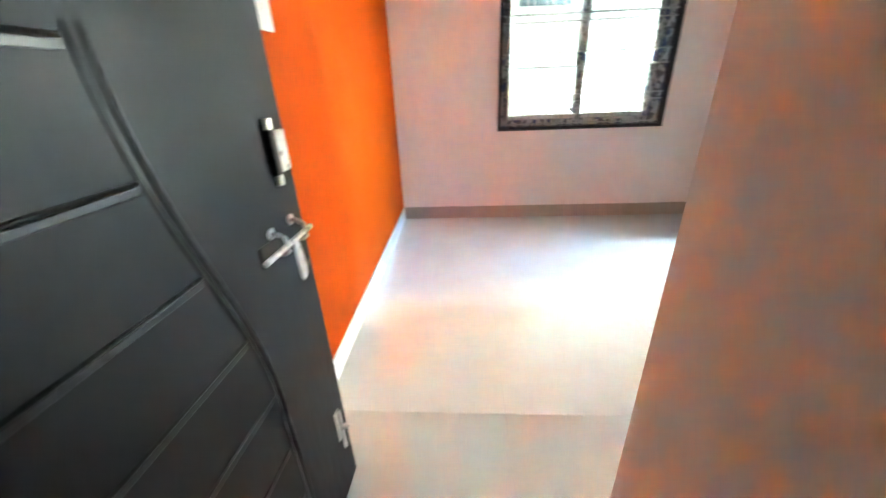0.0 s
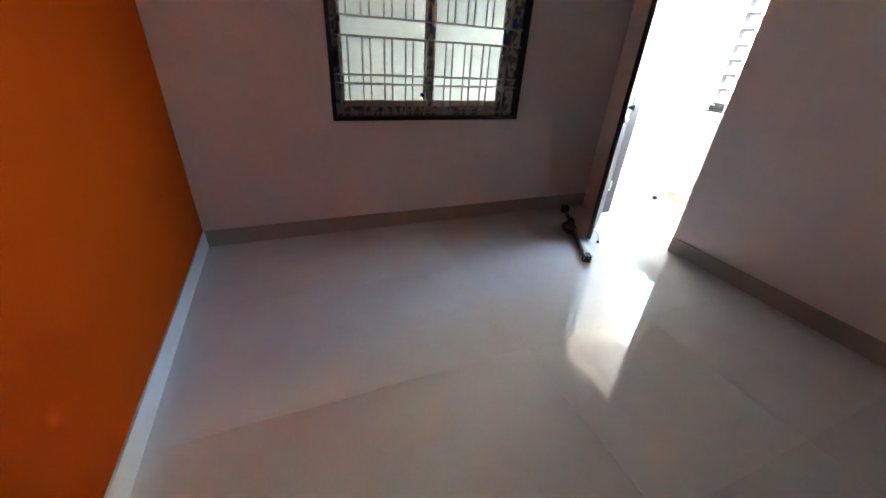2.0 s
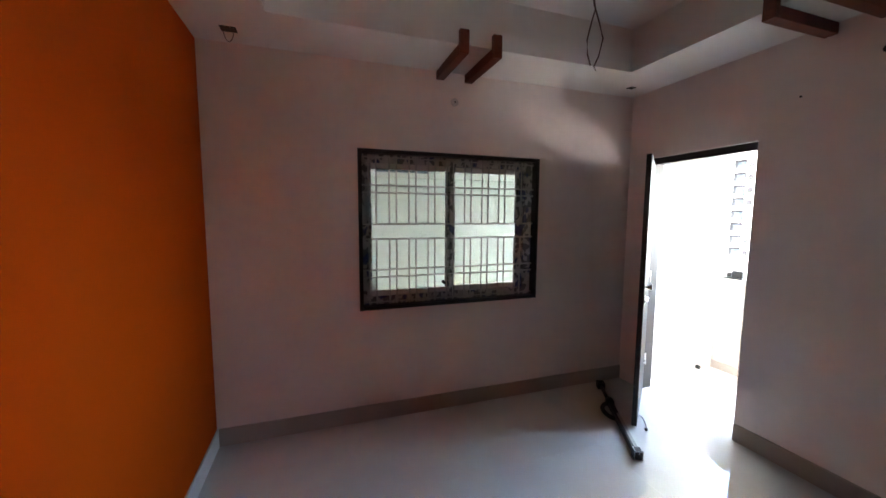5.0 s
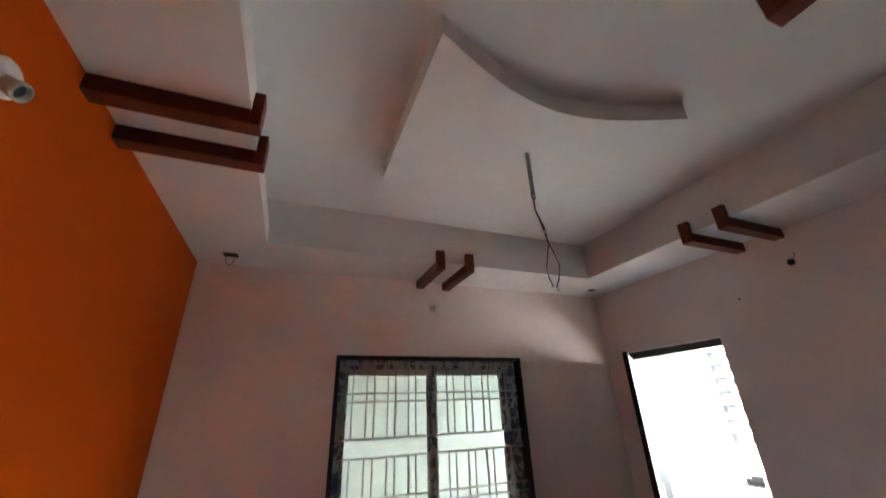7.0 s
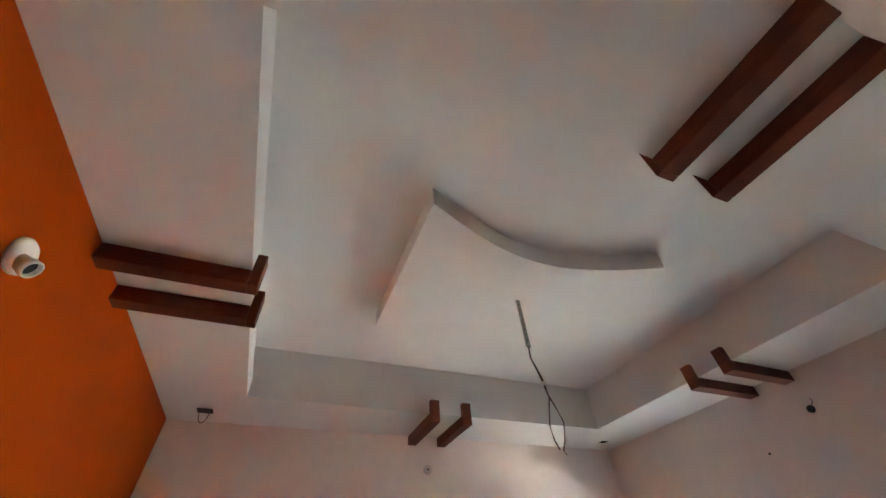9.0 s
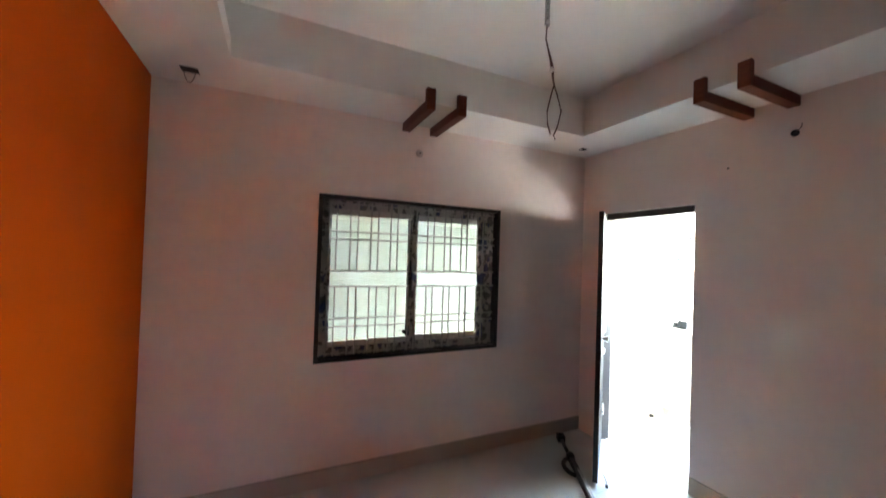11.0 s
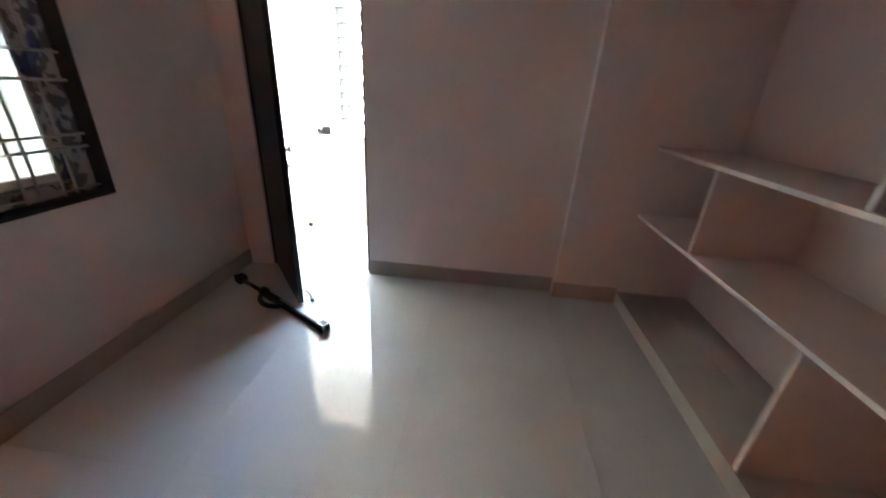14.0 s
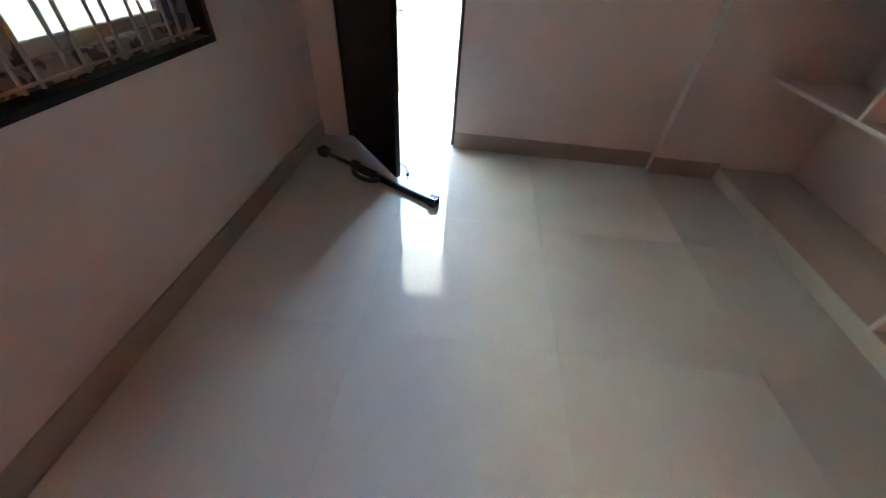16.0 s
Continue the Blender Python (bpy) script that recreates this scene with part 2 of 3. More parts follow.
structure("wall_south", bm_box(PW1, ALCOVE, -0.38, BACK, -0.12, 3.1), M_SHELF, "pale pink painted back wall of the shelf niche", "wall")
structure("wall_partition", bm_box(PW0, PW1, -0.3, SOUTH, -0.12, 3.1, 0.004), M_WALL, "off-white painted end wall between the entrance and the shelves", "wall")
structure("wall_lintel", bm_box(PW1, ALCOVE, 0.2, 0.385, 2.3, 3.1), M_WALL, "off-white painted lintel above the shelf niche", "wall")
bm = bmesh.new()
box(bm, 0, 0.16, -0.45, -0.30, -0.12, 3.1)
box(bm, PW0, PW1, -0.45, -0.30, -0.12, 3.1)
box(bm, 0.16, PW0, -0.45, -0.30, 2.12, 3.1)
structure("wall_entrance", bm, M_WALL, "off-white painted wall round the entrance doorway", "wall")
# the dim hall behind the entrance
bm = bmesh.new()
box(bm, -1.4, -1.25, -3.2, -0.45, 0, 3.1)
box(bm, -1.25, -0.16, -0.45, -0.3, 0, 3.1)
box(bm, PW1, 2.6, -0.45, -0.38, 0, 3.1)
box(bm, 2.6, 2.75, -3.2, -0.38, 0, 3.1)
box(bm, -1.25, 2.6, -3.2, -3.05, 0, 3.1)
structure("wall_hall", bm, M_WALL, "plain painted walls of the hall behind the entrance", "wall")

# ceiling: dropped border, raised tray with a recessed upper band, and a shaped dropped panel
TX0, TX1, TY0, TY1 = 0.447, 2.945, 0.815, 2.838
bm = bmesh.new()
box(bm, 0, TX0, -0.3, NORTH, SOFFIT, LIP)
box(bm, TX1, EAST, 0.385, NORTH, SOFFIT, LIP)
box(bm, TX0, TX1, TY1, NORTH, SOFFIT, LIP)
box(bm, TX0, TX1, 0.385, TY0, SOFFIT, LIP)
box(bm, TX0, PW0, -0.3, 0.385, SOFFIT, LIP)
box(bm, PW0, PW1, SOUTH, 0.385, SOFFIT, LIP)
box(bm, PW1, ALCOVE, BACK, 0.2, SOFFIT, LIP)
S = 0.05
box(bm, 0, TX0 - S, 0.385, NORTH, LIP, TOP)
box(bm, TX1 + S, EAST, 0.385, NORTH, LIP, TOP)
box(bm, TX0 - S, TX1 + S, TY1 + S, NORTH, LIP, TOP)
box(bm, TX0 - S, TX1 + S, 0.385, TY0 - S, LIP, TOP)
outline = []
PX0, PX1, PY0, PY1 = 1.03, 2.255, 1.35, 2.265
for k in range(25):
    f = k / 24
    outline.append((PX0 + (PX1 - PX0) * f, PY0 + 0.17 * math.sin(math.pi * f)))
for k in range(25):
    f = k / 24
    outline.append((PX1 - (PX1 - PX0) * f, PY1 - 0.17 * math.sin(math.pi * f)))
prism(bm, outline, 2.885, TOP)
structure("ceiling", bm, M_CEIL, "white false ceiling with a raised tray and a curved dropped panel", "ceiling")
structure("ceiling_slab", bm_box(-1.4, 3.75, -3.2, 3.5, 3.1, 3.25), M_CEIL, "plain concrete roof slab above the ceiling", "ceiling")
structure("ceiling_upper", bm_box(0, EAST, 0.385, NORTH, TOP, 3.1), M_CEIL, "white flat ceiling inside the raised tray", "ceiling")

# floor bed; the tiles stand on it, further down
floor = structure("floor", bm_box(-1.25, OUTER, -3.05, NORTH, -0.12, -0.002), M_GROUT, "polished cream vitrified tile floor with thin joints", "floor")

# skirtings
structure("baseboard", bm_box(0, 0.012, -0.3, NORTH, 0, SKIRT, 0.002), M_SKIRTW, "white tile skirting along the orange wall", "skirting")
structure("baseboard_north", bm_box(0.012, EAST, NORTH - 0.012, NORTH, 0, SKIRT, 0.002), M_SKIRT, "beige tile skirting under the window", "skirting")
structure("baseboard_east", bm_box(EAST - 0.012, EAST, JOG + 0.012, DY0, 0, SKIRT, 0.002), M_SKIRT, "beige tile skirting beside the balcony door", "skirting")
structure("baseboard_pier", bm_box(ALCOVE - 0.012, ALCOVE, SOUTH, JOG + 0.012, 0, SKIRT, 0.002), M_SKIRT, "beige tile skirting on the pier beside the shelves", "skirting")
# window light on the pier's return, put in as a paler coat
structure("pier_return_lit", bm_box(ALCOVE, EAST - 0.012, JOG, JOG + 0.003, SKIRT, SOFFIT), M_EDGE, "return face of the wall pier, paler to stand for window light", "trim")


# ---- window ----
def window():
    w = thing("window_1", pose(0, NORTH, 0), "sliding window with film-covered frame, dark stone surround and a metal grill", "window", kind="structure")
    d0, d1 = -0.006, 0.085
    bm = bmesh.new()
    box(bm, WX0, WX0 + 0.028, d0, d1, WZ0, WZ1, 0.003)
    box(bm, WX1 - 0.028, WX1, d0, d1, WZ0, WZ1, 0.003)
    box(bm, WX0 + 0.028, WX1 - 0.028, d0, d1, WZ0, WZ0 + 0.028, 0.003)
    box(bm, WX0 + 0.028, WX1 - 0.028, d0, d1, WZ1 - 0.028, WZ1, 0.003)
    part("surround", bm, M_GRANITE, w, "dark polished stone surround")
    a0, a1, b0, b1 = WX0 + 0.028, WX1 - 0.028, WZ0 + 0.028, WZ1 - 0.028
    f, fl, fr = 0.062, 0.036, 0.076
    for n, bx in (("frame_side", (a0, a0 + fl, b0, b1)), ("frame_side", (a1 - fr, a1, b0, b1)), ("frame_rail", (a0 + fl, a1 - fr, b0, b0 + f)), ("frame_rail", (a0 + fl, a1 - fr, b1 - f, b1))):
        part(n, bm_box(bx[0], bx[1], 0.06, 0.13, bx[2], bx[3], 0.003), M_FILM, w, "window frame under printed protective film")
    mid = 1.705
    # the two sashes, one behind the other
    for x0, x1, y in ((a0 + fl, mid + 0.035, 0.072), (mid - 0.035, a1 - fr, 0.1)):
        sash = part("sash", bm_box(x0, x0 + 0.038, y, y + 0.026, b0 + f, b1 - f, 0.003), M_FILM, w)
        for n, bx in (("sash_stile", (x1 - 0.045, x1, b0 + f, b1 - f)), ("sash_rail", (x0 + 0.038, x1 - 0.045, b0 + f, b0 + f + 0.04)), ("sash_rail", (x0 + 0.038, x1 - 0.045, b1 - f - 0.04, b1 - f))):
            part(n, bm_box(bx[0], bx[1], y, y + 0.026, bx[2], bx[3], 0.003), M_UPVC if n == "sash_rail" else M_FILM, sash)
        g = part("pane", bm_box(x0 + 0.034, x1 - 0.04, y + 0.010, y + 0.015, b0 + f + 0.035, b1 - f - 0.035), M_GLASS, sash, "clear greenish glass")
        g.visible_shadow = False
    latch = part("latch", bm_box(-0.018, 0.018, 0, 0.028, -0.012, 0.012, 0.004), M_BLACK, w, "small black latch")
    latch.matrix_basis = pose(1.645, 0.044, 1.035, 0, 35, 0)
    # grill: nine pairs of uprights in two rows, paired rails
    y = 0.036
    gx0, gx1, gz0, gz1 = a0 + 0.004, a1 - 0.004, b0 + 0.004, b1 - 0.004
    grill = part("grill", rod(rod(bmesh.new(), (gx0, y, gz0 + 0.02), (gx1, y, gz0 + 0.02), 0.005, 8), (gx0, y, gz1 - 0.02), (gx1, y, gz1 - 0.02), 0.005, 8), M_GRILL, w, "grey-white enamelled security grill")
    for z in (1.80, 1.745, 1.511, 1.398, 1.165, 1.108):
        part("rail", rod(bmesh.new(), (gx0, y, z), (gx1, y, z), 0.0065, 8), M_GRILL, grill)
    for k in range(9):
        for s in (-0.0275, 0.0275):
            x = 1.072 + 0.1535 * k + s
            for z0, z1 in ((gz0, 1.398), (1.511, gz1)):
                part("upright", rod(bmesh.new(), (x, y + 0.006, z0), (x, y + 0.006, z1), 0.0065, 8), M_GRILL, grill)
    return w


window()


# ---- doors ----
def balcony_door():
    fr = thing("door_1", pose(3.45, DY0, 0), "dark stained door frame of the balcony doorway", "door frame", kind="structure")
    w = DY1 - DY0
    part("jamb", bm_box(0.03, 0.175, 0.0, 0.026, 0, DZ, 0.003), M_FRAME, fr)
    part("jamb", bm_box(0.016, 0.12, w - 0.056, w, 0, DZ, 0.003), M_FRAME, fr)
    part("head", bm_box(0.03, 0.175, 0.026, w - 0.047, DZ - 0.055, DZ, 0.003), M_FRAME, fr)
    leaf = thing("balcony_door", pose(3.43, 3.03, 0, 0, 0, -140.5), "dark brown wooden balcony door standing half open into the room", "door")
    part("slab", bm_box(-0.036, 0.706, -0.018, 0.018, 0.016, 2.015, 0.003), M_DOOR, leaf)
    part("edge_strip", bm_box(0.705, 0.711, -0.014, 0.014, 0.02, 2.01, 0.001), M_DOORG, leaf)
    for z in (0.25, 1.0, 1.75):
        part("hinge", rod(bmesh.new(), (0.0, 0.024, z), (0.0, 0.024, z + 0.1), 0.008), M_STEEL, leaf, "steel butt hinge")
    h = part("latch", bm_box(0.62, 0.70, 0.018, 0.026, 0.95, 1.0, 0.003), M_STEEL, leaf, "steel latch plate")
    part("bolt", rod(bmesh.new(), (0.59, 0.036, 0.975), (0.722, 0.036, 0.975), 0.008), M_STEEL, h)
    part("knob", rod(rod(bmesh.new(), (0.62, 0.02, 1.06), (0.62, 0.05, 1.06), 0.012), (0.62, 0.05, 1.06), (0.62, 0.062, 1.06), 0.022, 14), M_STEEL, leaf)
    s = part("door_stop", tube(bmesh.new(), [(0.67, 0.02, 0.10), (0.68, 0.05, 0.09), (0.69, 0.075, 0.05), (0.692, 0.08, 0.012)], 0.005), M_STEEL, leaf, "bent steel stop with a rubber tip")
    part("rubber_tip", rod(bmesh.new(), (0.692, 0.08, 0.0), (0.692, 0.08, 0.02), 0.011), M_BLACK, s)


balcony_door()


def entrance_door():
    fr = thing("door_2", pose(0.16, -0.45, 0), "dark stained frame of the entrance doorway", "door frame", kind="structure")
    part("jamb", bm_box(0.0, 0.04, 0.0, 0.15, 0, 2.12, 0.003), M_FRAME, fr)
    part("jamb", bm_box(0.855, 0.885, 0.0, 0.15, 0, 2.12, 0.003), M_FRAME, fr)
    part("head", bm_box(0.04, 0.855, 0.0, 0.15, 2.07, 2.12, 0.003), M_FRAME, fr)
    leaf = thing("entrance_door", pose(0.182, -0.251, 0, 0, 0, 88.0), "dark brown moulded entrance door standing open, with steel hardware", "door")
    T, W = -0.018, 0.80
    part("slab", bm_box(0.0, W, T, 0.018, 0.012, 2.05, 0.003), M_DOOR, leaf)
    part("edge_band", bm_box(W, W + 0.003, T + 0.003, 0.015, 0.02, 2.04), M_EDGEBAND, leaf, "pale unpainted leaf edge")

    def arc(v):
        return 0.372 + 0.137 * (0.5 - 0.5 * math.cos(math.pi * min(1, max(0, (1.40 - v) / 0.72))))

    # carved curve: a raised rib beside a dark groove
    n = 40
    for off, r, mat, nm in ((0.0, 0.006, M_DOORG, "groove"), (0.018, 0.006, M_DOOR, "moulding")):
        part(nm, tube(bmesh.new(), [(arc(0.08 + 1.9 * k / n) + off, T + 0.003, 0.08 + 1.9 * k / n) for k in range(n + 1)], r, 8), mat, leaf, smooth=True)
    for k in range(10):
        v = 0.175 + 0.1744 * k
        x1 = arc(v) - 0.012
        part("groove", bm_box(0.05, x1, T - 0.002, T + 0.002, v - 0.006, v + 0.006, 0.0015), M_DOORG, leaf)
        part("moulding", tube(bmesh.new(), [(0.05, T, v + 0.010), (x1, T, v + 0.010)], 0.0035, 8), M_DOOR, leaf, smooth=True)
    # upper bolt: a dark body with a bright cover and end knobs
    b = part("night_latch", bm_box(0.706, 0.731, T - 0.017, T, 1.160, 1.260, 0.004), M_FRAME, leaf, "dark latch body with a bright steel cover")
    part("cover", bm_box(0.732, 0.776, T - 0.014, T, 1.163, 1.254, 0.003), M_STEEL, b)
    part("knob", rod(bmesh.new(), (0.718, T - 0.010, 1.260), (0.718, T - 0.010, 1.282), 0.009, 14), M_STEEL, b)
    part("knob", rod(bmesh.new(), (0.718, T - 0.010, 1.138), (0.718, T - 0.010, 1.160), 0.009, 14), M_STEEL, b)
    # sliding bolt with ring staples on round feet, and a hasp
    a = part("aldrop", rod(bmesh.new(), (0.565, T - 0.027, 1.012), (0.778, T - 0.027, 1.012), 0.007, 14), M_STEEL, leaf, "polished steel sliding bolt")
    for u in (0.645, 0.738):
        st = part("staple", tube(bmesh.new(), [(u, T, 1.046), (u, T - 0.016, 1.044), (u, T - 0.032, 1.035), (u, T - 0.038, 1.02), (u, T - 0.036, 1.004), (u, T - 0.026, 0.996), (u, T - 0.01, 0.995), (u, T, 0.995)], 0.005, 8), M_STEEL, a, smooth=True)
        part("foot", rod(bmesh.new(), (u, T - 0.004, 1.046), (u, T, 1.046), 0.013, 14), M_STEEL, st)
    part("hasp", prism(bmesh.new(), [(0.672, 1.02), (0.695, 1.02), (0.708, 0.94), (0.704, 0.912), (0.688, 0.906), (0.678, 0.916)], 0, 0.005), M_STEEL, a).matrix_basis = Matrix(((1, 0, 0, 0), (0, 0, -1, T - 0.030), (0, 1, 0, 0), (0, 0, 0, 1)))
    part("plate", bm_box(0.588, 0.668, T - 0.005, T, 0.986, 1.034, 0.002), M_BLACK, a)
    part("keeper", bm_box(0.748, 0.77, T - 0.012, T, 0.905, 0.93, 0.003), M_BLACK, leaf, "small dark square keeper")
    t = part("tower_bolt", bm_box(0.722, 0.752, T - 0.006, T, 0.26, 0.38, 0.002), M_STEEL, leaf, "steel tower bolt low on the leaf")
    part("bolt", rod(bmesh.new(), (0.737, T - 0.013, 0.22), (0.737, T - 0.013, 0.385), 0.006), M_STEEL, t)
    part("knob", rod(bmesh.new(), (0.737, T - 0.013, 0.32), (0.737, T - 0.04, 0.32), 0.008), M_STEEL, t)
    for z in (0.25, 1.0, 1.75):
        part("hinge", rod(bmesh.new(), (0.0, -0.022, z), (0.0, -0.022, z + 0.1), 0.008), M_STEEL, leaf, "steel butt hinge")


entrance_door()


# ---- ceiling beams ----
def beam(length, width, m, label, lip=0.035):
    """An L-shaped strip: flat under the border, turned up at the tray's lip. It runs along its own +x to the lip."""
    b = thing("ceiling_beam", m, label, "beam", "wooden strips under the ceiling border")
    part("arm", bm_box(0, length, -width / 2, width / 2, -0.062, 0, 0.003), M_BEAM, b)
    part("upstand", bm_box(length, length + lip, -width / 2, width / 2, -0.062, 0.08, 0.003), M_BEAM, b)
    return b


LB = "red-brown stained wooden strip under the ceiling border, turned up at the tray"
for y in (1.715, 1.945):
    beam(TX0, 0.064, pose(0, y, SOFFIT), LB)
for x in (1.583, 1.812):
    beam(NORTH - TY1, 0.062, pose(x, NORTH, SOFFIT, 0, 0, -90), LB)
for y in (1.708, 1.933):
    beam(EAST - TX1, 0.062, pose(EAST, y, SOFFIT, 0, 0, 180), LB)
for x in (1.530, 1.756):
    beam(TY0 - 0.385, 0.064, pose(x, 0.385, SOFFIT, 0, 0, 90), LB, 0.02)


# ---- shelves in the niche ----
def niche():
    n = thing("wall_shelf", pose(PW1, BACK, 0), "built-in cream painted masonry shelves with staggered dividers, empty", "shelf")
    W, D = ALCOVE - PW1, SOUTH - BACK - 0.006
    t = 0.021

    def slab(name, x0, x1, z0, z1):
        ob = part(name, bm_box(x0, x1, 0, D, z0, z1, 0.002), M_SHELF, n)
        part("front_edge", bm_box(x0, x1, D, D + 0.004, z0, z1, 0.001), M_EDGE, ob, "white painted front edge")

    for z in (0.712, 1.175, 2.02):
        slab("shelf_board", 0, W, z - t / 2, z + t / 2)
    for x, z0, z1 in ((1.92, PLINTH, 0.699), (2.68, 0.725, 1.162), (1.45, 0.725, 1.162), (1.945, 1.188, 2.007)):
        slab("divider", x - PW1 - t / 2, x - PW1 + t / 2, z0, z1)


niche()
structure("plinth", bm_box(PW1, ALCOVE, BACK, SOUTH - 0.01, -0.004, PLINTH - 0.012), M_GROUT, "raised floor under the shelves", "plinth")
structure("trim_plinth", bm_box(PW0, ALCOVE - 0.012, SOUTH - 0.01, SOUTH + 0.004, 0, PLINTH + 0.002, 0.003), M_RISER, "pale stone riser along the foot of the shelves", "skirting")


# ---- loose and small things ----
def square_ring(bm, x0, x1, half, z0, z1, t):
    """An open square collar round the x axis."""
    box(bm, x0, x1, -half, -half + t, z0, z1, 0.0015)
    box(bm, x0, x1, half - t, half, z0, z1, 0.0015)
    box(bm, x0, x1, -half + t, half - t, z0, z0 + t, 0.0015)
    box(bm, x0, x1, -half + t, half - t, z1 - t, z1, 0.0015)
    return bm


def floor_bar():
    a, b = Vector((3.115, 3.18, 0)), Vector((2.628, 2.303, 0))
    L = (b - a).length
    ang = math.degrees(math.atan2(b.y - a.y, b.x - a.x))
    g = thing("iron_bar", pose(a.x, a.y, 0, 0, 0, ang), "black iron bar with loop handle lying on the floor", "metal bar")
    part("rod", rod(bmesh.new(), (0.045, 0, 0.024), (0.33, 0, 0.024), 0.015, 12), M_BLACK, g, smooth=True)
    part("channel", square_ring(bmesh.new(), 0.33, L - 0.03, 0.019, 0.0, 0.044, 0.005), M_BLACK, g, "square black tube, bare along its upper edge")
    part("worn_edge", bm_box(0.52, L - 0.035, -0.004, 0.017, 0.044, 0.0455, 0.0005), M_GALV, g, "bare metal along the upper edge")
    eye = bmesh.new()
    box(eye, -0.03, -0.014, -0.032, 0.032, 0.0, 0.058, 0.004)
    box(eye, 0.03, 0.048, -0.032, 0.032, 0.0, 0.058, 0.004)
    box(eye, -0.014, 0.03, -0.032, -0.018, 0.0, 0.058, 0.004)
    box(eye, -0.014, 0.03, 0.018, 0.032, 0.0, 0.058, 0.004)
    part("eye_bracket", eye, M_BLACK, g, "square black bracket with an open eye")
    end = part("end_socket", square_ring(bmesh.new(), L - 0.035, L + 0.018, 0.03, 0.0, 0.062, 0.007), M_BLACK, g, "open square socket with worn bright rims")
    part("rim", square_ring(bmesh.new(), L + 0.018, L + 0.0205, 0.029, 0.001, 0.061, 0.004), M_STEEL, end)
    part("rim", bm_box(L - 0.03, L + 0.012, -0.028, -0.02, 0.062, 0.064, 0.0005), M_STEEL, end)
    part("rim", bm_box(L - 0.03, L + 0.012, 0.02, 0.028, 0.062, 0.064, 0.0005), M_STEEL, end)
    part("collar", lathe(bmesh.new(), [(0.02, 0.0), (0.032, 0.012), (0.034, 0.04), (0.03, 0.062), (0.018, 0.07)], pose(0.29, 0, 0.034, 0, 90, 0), 16), M_BLACK, g, smooth=True)
    pts = [(0.33, -0.02, 0.022)]
    for k in range(13):
        f = k / 12
        pts.append((0.335 + 0.235 * f, -0.022 - 0.062 * math.sin(math.pi * f) ** 0.6, 0.022))
    part("loop_handle", tube(bmesh.new(), pts, 0.017, 10), M_BLACK, g, smooth=True)


floor_bar()


def fan_hook():
    h = thing("fan_rod", pose(1.68, 1.815, 2.885), "perforated metal strip hanging from the ceiling with loose wires", "ceiling hook")
    strip = part("strip", bm_box(-0.012, 0.012, -0.002, 0.002, -0.275, 0.0, 0.0008), M_GALV, h)
    for k in range(8):
        # punched holes shown by dark plugs, their shade is colour only
        part("hole", rod(bmesh.new(), (0, -0.0026, -0.03 - 0.03 * k), (0, 0.0026, -0.03 - 0.03 * k), 0.003, 8), M_DARK, strip)
    part("bolt", rod(bmesh.new(), (0, -0.01, -0.262), (0, 0.01, -0.262), 0.007), M_STEEL, h)
    part("wire", tube(bmesh.new(), [(0, 0, -0.26), (-0.004, 0, -0.33), (0.02, 0.004, -0.38), (0.035, 0.0, -0.43), (0.04, 0, -0.46), (0.055, 0.01, -0.5), (0.03, 0, -0.56), (0.008, -0.006, -0.63), (0.012, -0.006, -0.68), (0.03, -0.004, -0.72)], 0.003), M_WIRE, h)
    part("wire", tube(bmesh.new(), [(0.002, 0.002, -0.26), (0.0, 0.004, -0.33), (0.024, 0.008, -0.39), (0.038, 0.006, -0.45), (0.045, 0.006, -0.49), (0.07, 0.004, -0.55), (0.088, 0, -0.61), (0.07, 0, -0.68), (0.05, 0, -0.72), (0.06, 0, -0.735)], 0.003), M_WIRE, h)
    part("junction", bm_box(0.024, 0.044, -0.006, 0.008, -0.455, -0.44, 0.002), M_PLASTIC, h)


fan_hook()


def wall_lamp():
    lamp = thing("lamp_holder", pose(0, 1.476, 2.407, 0, 90, 0), "white angled bulb holder without a bulb on the orange wall", "lamp holder")
    part("base", lathe(bmesh.new(), [(0.047, 0), (0.047, 0.007), (0.040, 0.014), (0.02, 0.017)], Matrix(), 28), M_PLASTIC, lamp, smooth=True)
    m = pose(0.016, -0.004, 0.010, 0, 28, 0)
    s = part("socket", lathe(bmesh.new(), [(0.020, 0), (0.020, 0.024), (0.023, 0.027), (0.023, 0.042), (0.018, 0.042), (0.018, 0.022)], m, 24), M_PLASTIC, lamp, smooth=True)
    part("contact", lathe(bmesh.new(), [(0.0175, 0.024), (0.0175, 0.031)], m, 16), M_DARK, s)


wall_lamp()


def wall_cap(m, r, label, name, mat):
    c = thing(name, m, label, "wall box")
    part("cover", lathe(bmesh.new(), [(r, 0), (r, 0.006), (r * 0.8, 0.012), (r * 0.25, 0.014)], Matrix(), 24), mat, c, smooth=True)
    # the hole's shade is a dark disc on the cover
    part("hole", lathe(bmesh.new(), [(r * 0.22, 0.0142), (r * 0.22, 0.016)], Matrix(), 12), M_DARK, c)
    return c


